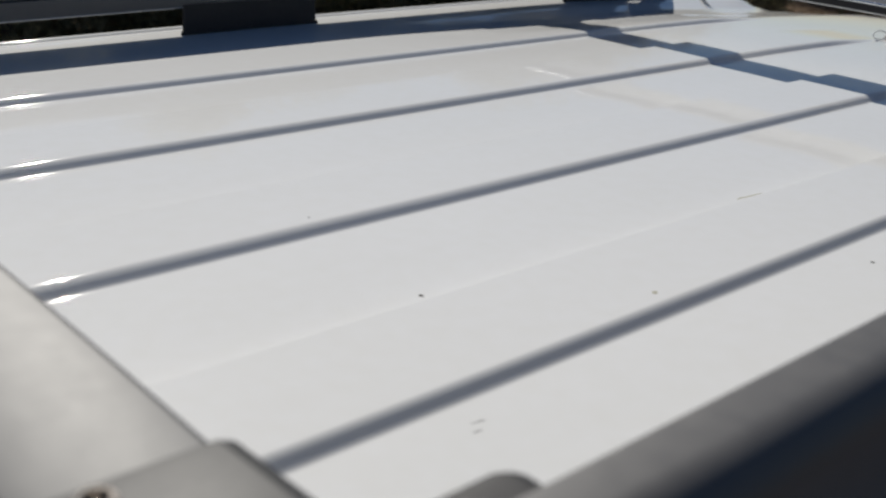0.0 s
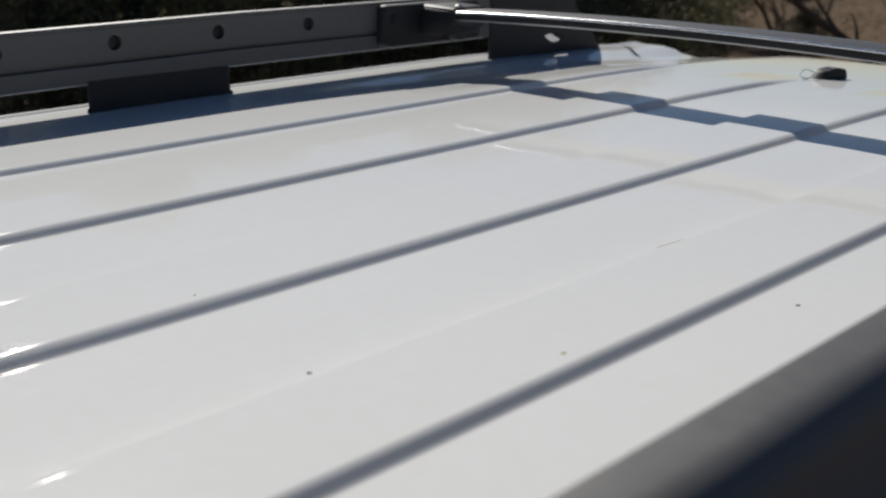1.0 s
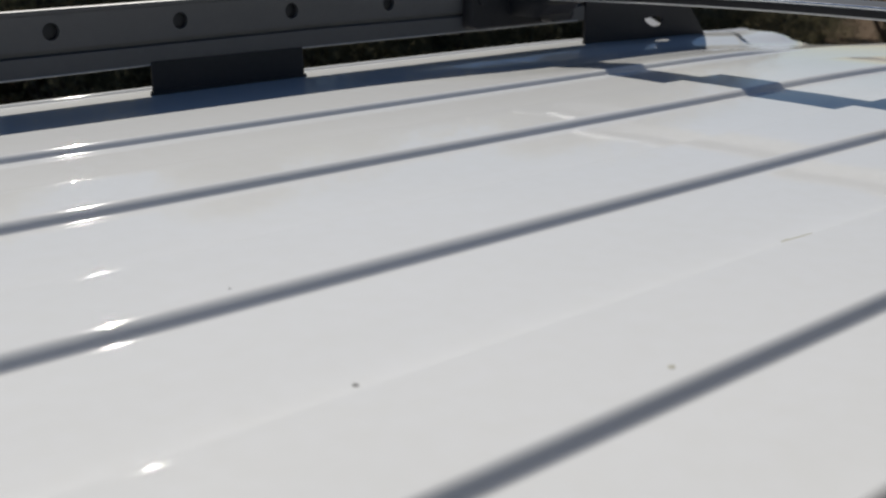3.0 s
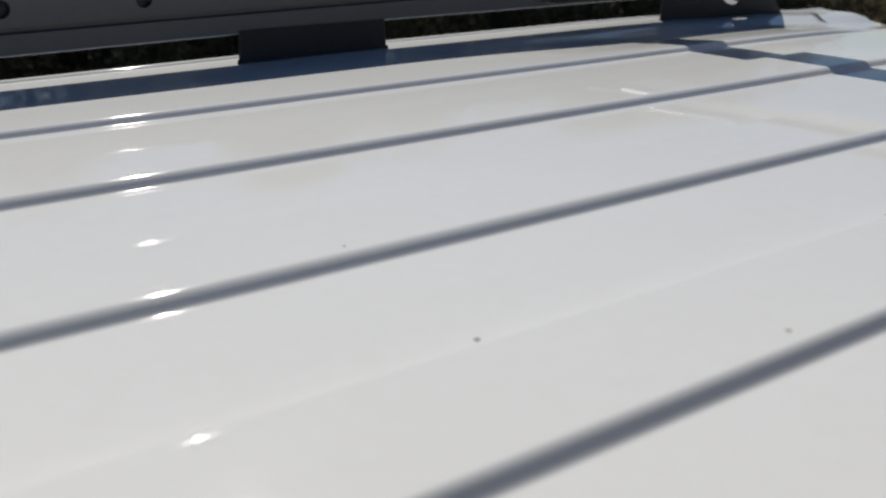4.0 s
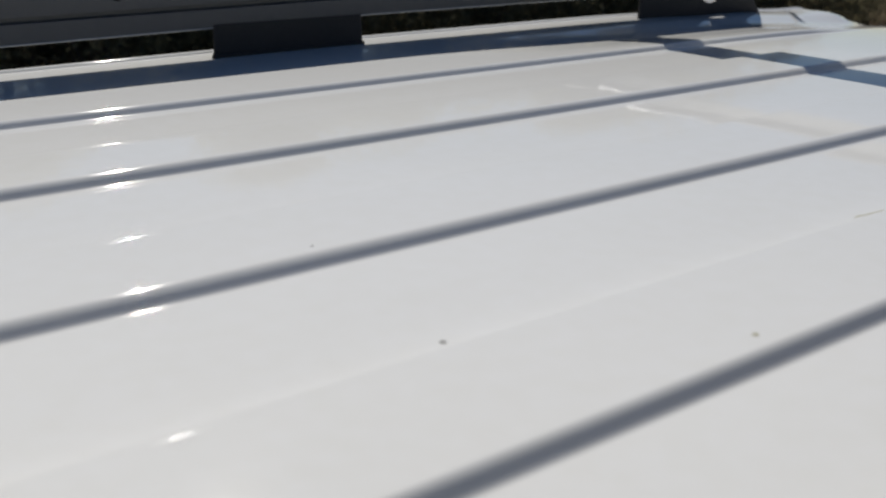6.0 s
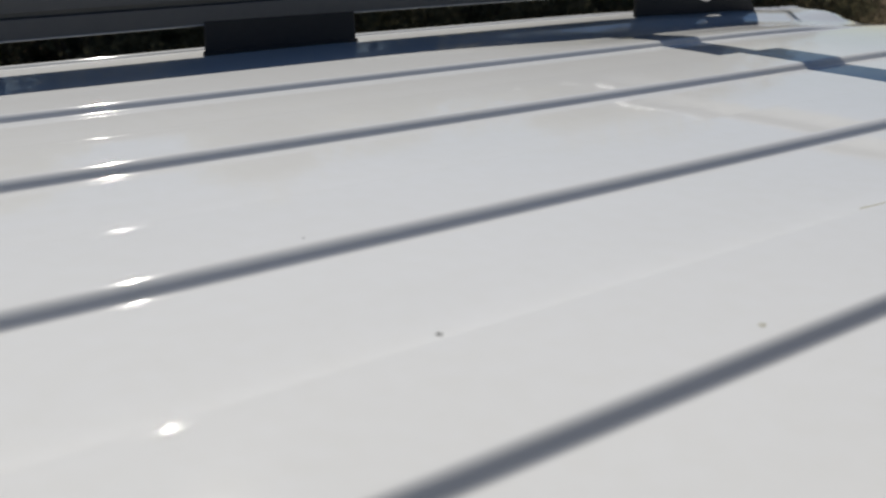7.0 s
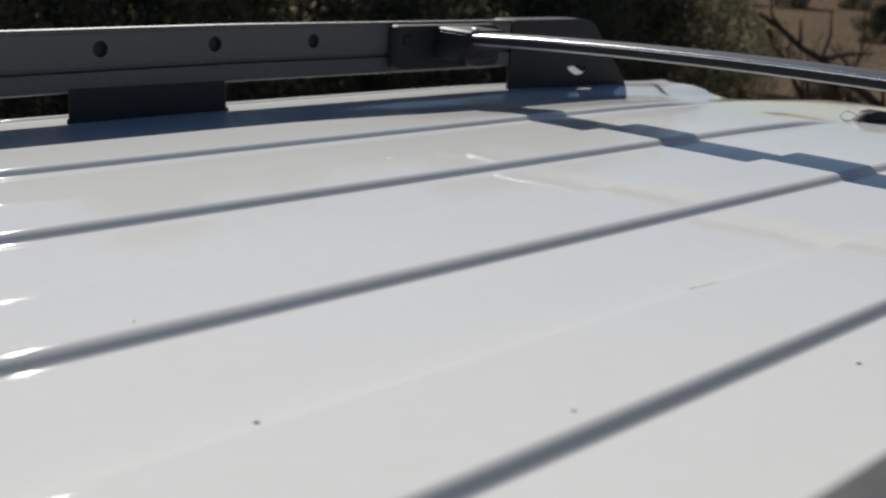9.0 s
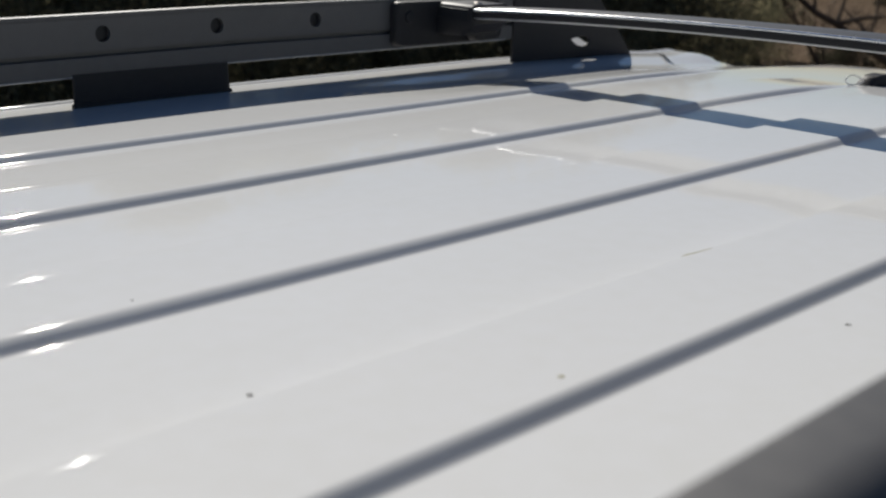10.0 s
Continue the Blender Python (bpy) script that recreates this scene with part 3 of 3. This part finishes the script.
def limb(verts, faces, a, c, r0, r1, n=6):
    a, c = Vector(a), Vector(c)
    d = (c - a).normalized()
    u = d.orthogonal().normalized()
    w = d.cross(u)
    i = len(verts)
    for p, r in ((a, r0), (c, r1)):
        verts += [p + (u * math.cos(2 * math.pi * j / n) + w * math.sin(2 * math.pi * j / n)) * r for j in range(n)]
    faces += [(i + j, i + (j + 1) % n, i + n + (j + 1) % n, i + n + j) for j in range(n)]
    faces += [tuple(range(i, i + n)), tuple(range(i + n, i + 2 * n))]


def plant(name, label, category, group, seed, height, spread, leaf, per, clumps, leafsize, low=0.1, trunk=0.09):
    rnd = random.Random(seed)
    thing = tagged(new(name), label, category, group)
    v, f = [], []
    tip = (rnd.uniform(-0.1, 0.1), rnd.uniform(-0.1, 0.1), height * 0.8)
    bend = (rnd.uniform(-0.15, 0.15), rnd.uniform(-0.15, 0.15), height * 0.4)
    limb(v, f, (0, 0, -0.15), bend, trunk, trunk * 0.7)
    limb(v, f, bend, tip, trunk * 0.7, trunk * 0.25)
    cl = []
    for i in range(clumps):
        t = rnd.uniform(low, 1.0)
        a = rnd.uniform(0, 2 * math.pi)
        wide = spread * (math.sin(math.pi * min(1, 0.25 + 0.72 * t)) ** 0.8) * rnd.uniform(0.35, 1.0)
        p = (math.cos(a) * wide, math.sin(a) * wide, t * height)
        cl.append((*p, spread * rnd.uniform(0.18, 0.34)))
        if i % 3 == 0:
            s = t * 0.6
            limb(v, f, (bend[0] * s, bend[1] * s, height * 0.7 * s), p, trunk * 0.35, trunk * 0.08, 5)
    part("trunk", mesh_of("trunk", v, f), BARK, thing)
    lv, lf = leaf_cloud(rnd, cl, per, leafsize)
    me = bpy.data.meshes.new("crown")
    me.from_pydata([tuple(p) for p in lv], [], lf)
    part("crown", me, leaf, thing)
    return thing


def bare_bush(seed, height):
    """A leafless bush: stems that fork into fine twigs."""
    rnd = random.Random(seed)
    thing = tagged(new("bare_bush"), "leafless brown bush on dry earth", "bush", "bare bushes")

    def grow(p, d, length, r, level):
        q = p + d * length
        limb(v, f, p, q, r, r * 0.65, 5)
        if level == 0:
            return
        for _ in range(rnd.choice((2, 3, 3))):
            nd = (d + Vector((rnd.gauss(0, 0.55), rnd.gauss(0, 0.55), rnd.gauss(0.05, 0.4)))).normalized()
            grow(q - d * length * rnd.uniform(0, 0.4), nd, length * rnd.uniform(0.6, 0.85), r * 0.6, level - 1)

    for _ in range(5):
        v, f = [], []
        grow(Vector((rnd.uniform(-0.1, 0.1), rnd.uniform(-0.1, 0.1), -0.05)), Vector((rnd.gauss(0, 0.45), rnd.gauss(0, 0.45), 1)).normalized(), height * 0.34, 0.016, 4)
        part("stem", mesh_of("stem", v, f), TWIG, thing)
    return thing


def at_angle(az, dist, turn=0, scale=1.0):
    x, y = 0.45 + dist * math.cos(radians(az)), -0.3 + dist * math.sin(radians(az))
    return pose(x, y, ground_height(x, y), 0, 0, turn) @ Matrix.Scale(scale, 4)


tree_label = "dark green tree with dense fine foliage to the ground"
shrub_label = "olive green shrub with small leaves"
tree_kinds = [plant("tree", tree_label, "tree", "trees beyond the car", 11 + k, 3.3 + 0.3 * k, 1.7, LEAF, 400, 90, 0.045) for k in range(3)]
shrub_kinds = [plant("shrub", shrub_label, "shrub", "shrubs beyond the car", 31 + k, 1.8 + 0.25 * k, 1.2, LEAF_LIGHT, 300, 60, 0.034, 0.05, 0.04) for k in range(3)]
shaded_shrub = plant("shrub", "low green shrub on dry earth, leaves coloured as in shade", "shrub", "dark shrubs on open ground", 51, 1.5, 1.1, LEAF_SHADE, 150, 60, 0.05, 0.05, 0.04)
rnd = random.Random(5)
spots = [(88, 11.5), (80, 12.5), (73, 11.0), (66, 12.5), (60, 11.0), (54, 13.0), (48, 12.0), (43, 13.0), (39.5, 14.5), (96, 13), (104, 12)]
for k, (az, dist) in enumerate(spots):
    m = at_angle(az, dist, rnd.uniform(0, 360), rnd.uniform(1.02, 1.12))
    if k < 3:
        tree_kinds[k].matrix_basis = m
    else:
        copy_thing(tree_kinds[k % 3], m)
spots = [(84, 8.6), (76, 9.2), (69, 8.4), (62, 9.0), (55, 8.7), (49, 9.4), (43.5, 9.6), (39.0, 11.0), (35.2, 13.0), (57, 10.5), (72, 10.6), (45.5, 11.0), (32.2, 16.5), (31.2, 19.5), (35.5, 20.0), (90, 9.0)]
for k, (az, dist) in enumerate(spots):
    m = at_angle(az, dist, rnd.uniform(0, 360), rnd.uniform(0.8, 1.1))
    if k < 3:
        shrub_kinds[k].matrix_basis = m
    else:
        copy_thing(shrub_kinds[k % 3], m)
# open ground: low shrubs coloured as in shade, a row of them far off
shaded_shrub.matrix_basis = at_angle(26.2, 17.3, 0, 0.44)
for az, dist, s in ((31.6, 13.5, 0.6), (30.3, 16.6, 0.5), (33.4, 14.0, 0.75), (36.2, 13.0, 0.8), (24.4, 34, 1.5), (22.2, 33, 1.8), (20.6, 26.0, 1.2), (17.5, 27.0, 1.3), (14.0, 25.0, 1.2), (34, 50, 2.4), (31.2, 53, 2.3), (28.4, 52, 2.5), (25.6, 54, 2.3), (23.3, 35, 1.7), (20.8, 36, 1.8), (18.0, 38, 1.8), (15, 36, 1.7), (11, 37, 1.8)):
    copy_thing(shaded_shrub, at_angle(az, dist, rnd.uniform(0, 360), s))
bush = bare_bush(3, 1.5)
bush.matrix_basis = at_angle(26.6, 19.0)
for az, dist, turn, s in ((22.0, 24.0, 80, 0.8), (17.0, 20.0, 140, 1.0)):
    copy_thing(bush, at_angle(az, dist, turn, s))


def tube(points, radii, n=6):
    """One unbroken round limb along a bent line."""
    d = (points[-1] - points[0]).normalized()
    u = d.orthogonal().normalized()
    w = d.cross(u)
    verts = [p + (u * math.cos(2 * math.pi * j / n) + w * math.sin(2 * math.pi * j / n)) * r for p, r in zip(points, radii) for j in range(n)]
    k = len(points)
    faces = [(i * n + j, i * n + (j + 1) % n, (i + 1) * n + (j + 1) % n, (i + 1) * n + j) for i in range(k - 1) for j in range(n)]
    faces += [tuple(range(n)), tuple(range((k - 1) * n, k * n))]
    return verts, faces


def dead_branch(az0, dist0, h0, az1, dist1, h1, r, seed, fork=None):
    """A dead limb that leans up from the earth, with a few side twigs."""
    rnd = random.Random(seed)
    thing = tagged(new("dead_branch"), "dead brown branch leaning over dry earth", "branch", "dead branches")
    a = Vector(at_angle(az0, dist0).translation) + Vector((0, 0, h0))
    c = Vector(at_angle(az1, dist1).translation) + Vector((0, 0, h1))
    line = [a] + [a.lerp(c, i / 8) + Vector((rnd.gauss(0, 0.02), rnd.gauss(0, 0.02), rnd.gauss(0, 0.03))) for i in range(1, 9)]
    part("limb", mesh_of("limb", *tube(line, [r * (1 - 0.08 * i) for i in range(9)])), BARK, thing)
    for i in (2, 3, 5, 6, 7):
        side = (c - a).normalized() * 0.3 + Vector((rnd.gauss(0, 0.25), rnd.gauss(0, 0.25), rnd.uniform(0.05, 0.5)))
        mid = line[i] + side * 0.6 + Vector((rnd.gauss(0, 0.04), rnd.gauss(0, 0.04), rnd.gauss(0, 0.04)))
        part("twig", mesh_of("twig", *tube([line[i], mid, line[i] + side], [r * 0.4, r * 0.25, r * 0.1], 5)), BARK, thing)
    if fork:
        q = Vector(at_angle(fork[0], fork[1]).translation) + Vector((0, 0, fork[2]))
        m = line[5]
        part("twig", mesh_of("twig", *tube([m, m.lerp(q, 0.5) + Vector((0, 0, 0.03)), q], [r * 0.5, r * 0.35, r * 0.12], 6)), BARK, thing)


dead_branch(21.5, 15.8, -0.03, 30.0, 15.0, 1.62, 0.078, 4, fork=(24.4, 15.3, 1.15))
dead_branch(26.2, 16.0, -0.03, 29.4, 15.2, 1.36, 0.048, 9)
dead_branch(27.9, 17.3, -0.03, 26.9, 17.3, 0.60, 0.024, 12)
dead_branch(25.2, 19.0, -0.05, 25.0, 19.2, 2.2, 0.026, 14)


def leaf_litter(count, seed):
    """Dry leaves and bits of bark strewn over the open earth."""
    rnd = random.Random(seed)
    v, f = [], []
    for _ in range(count):
        az, dist = radians(rnd.uniform(8, 62)), 7.0 * (45 / 7.0) ** rnd.random()
        x, y = 0.45 + dist * math.cos(az), -0.3 + dist * math.sin(az)
        p = Vector((x, y, ground_height(x, y) + 0.006))
        s = rnd.uniform(0.02, 0.07) * (0.6 + dist / 30)
        t = rnd.uniform(0, 2 * math.pi)
        a = Vector((math.cos(t), math.sin(t), rnd.uniform(-0.05, 0.35))) * s
        c = Vector((-math.sin(t), math.cos(t), rnd.uniform(-0.1, 0.3))) * s * rnd.uniform(0.2, 0.6)
        i = len(v)
        v += [p - a, p + c, p + a + Vector((0, 0, s * 0.2)), p - c]
        f += [(i, i + 1, i + 2), (i, i + 2, i + 3)]
    me = bpy.data.meshes.new("leaf_litter")
    me.from_pydata([tuple(p) for p in v], [], f)
    tagged(part("leaf_litter", me, STRAW), "dry tan leaf litter strewn on the earth", "leaf litter", kind="stuff")


leaf_litter(9000, 77)
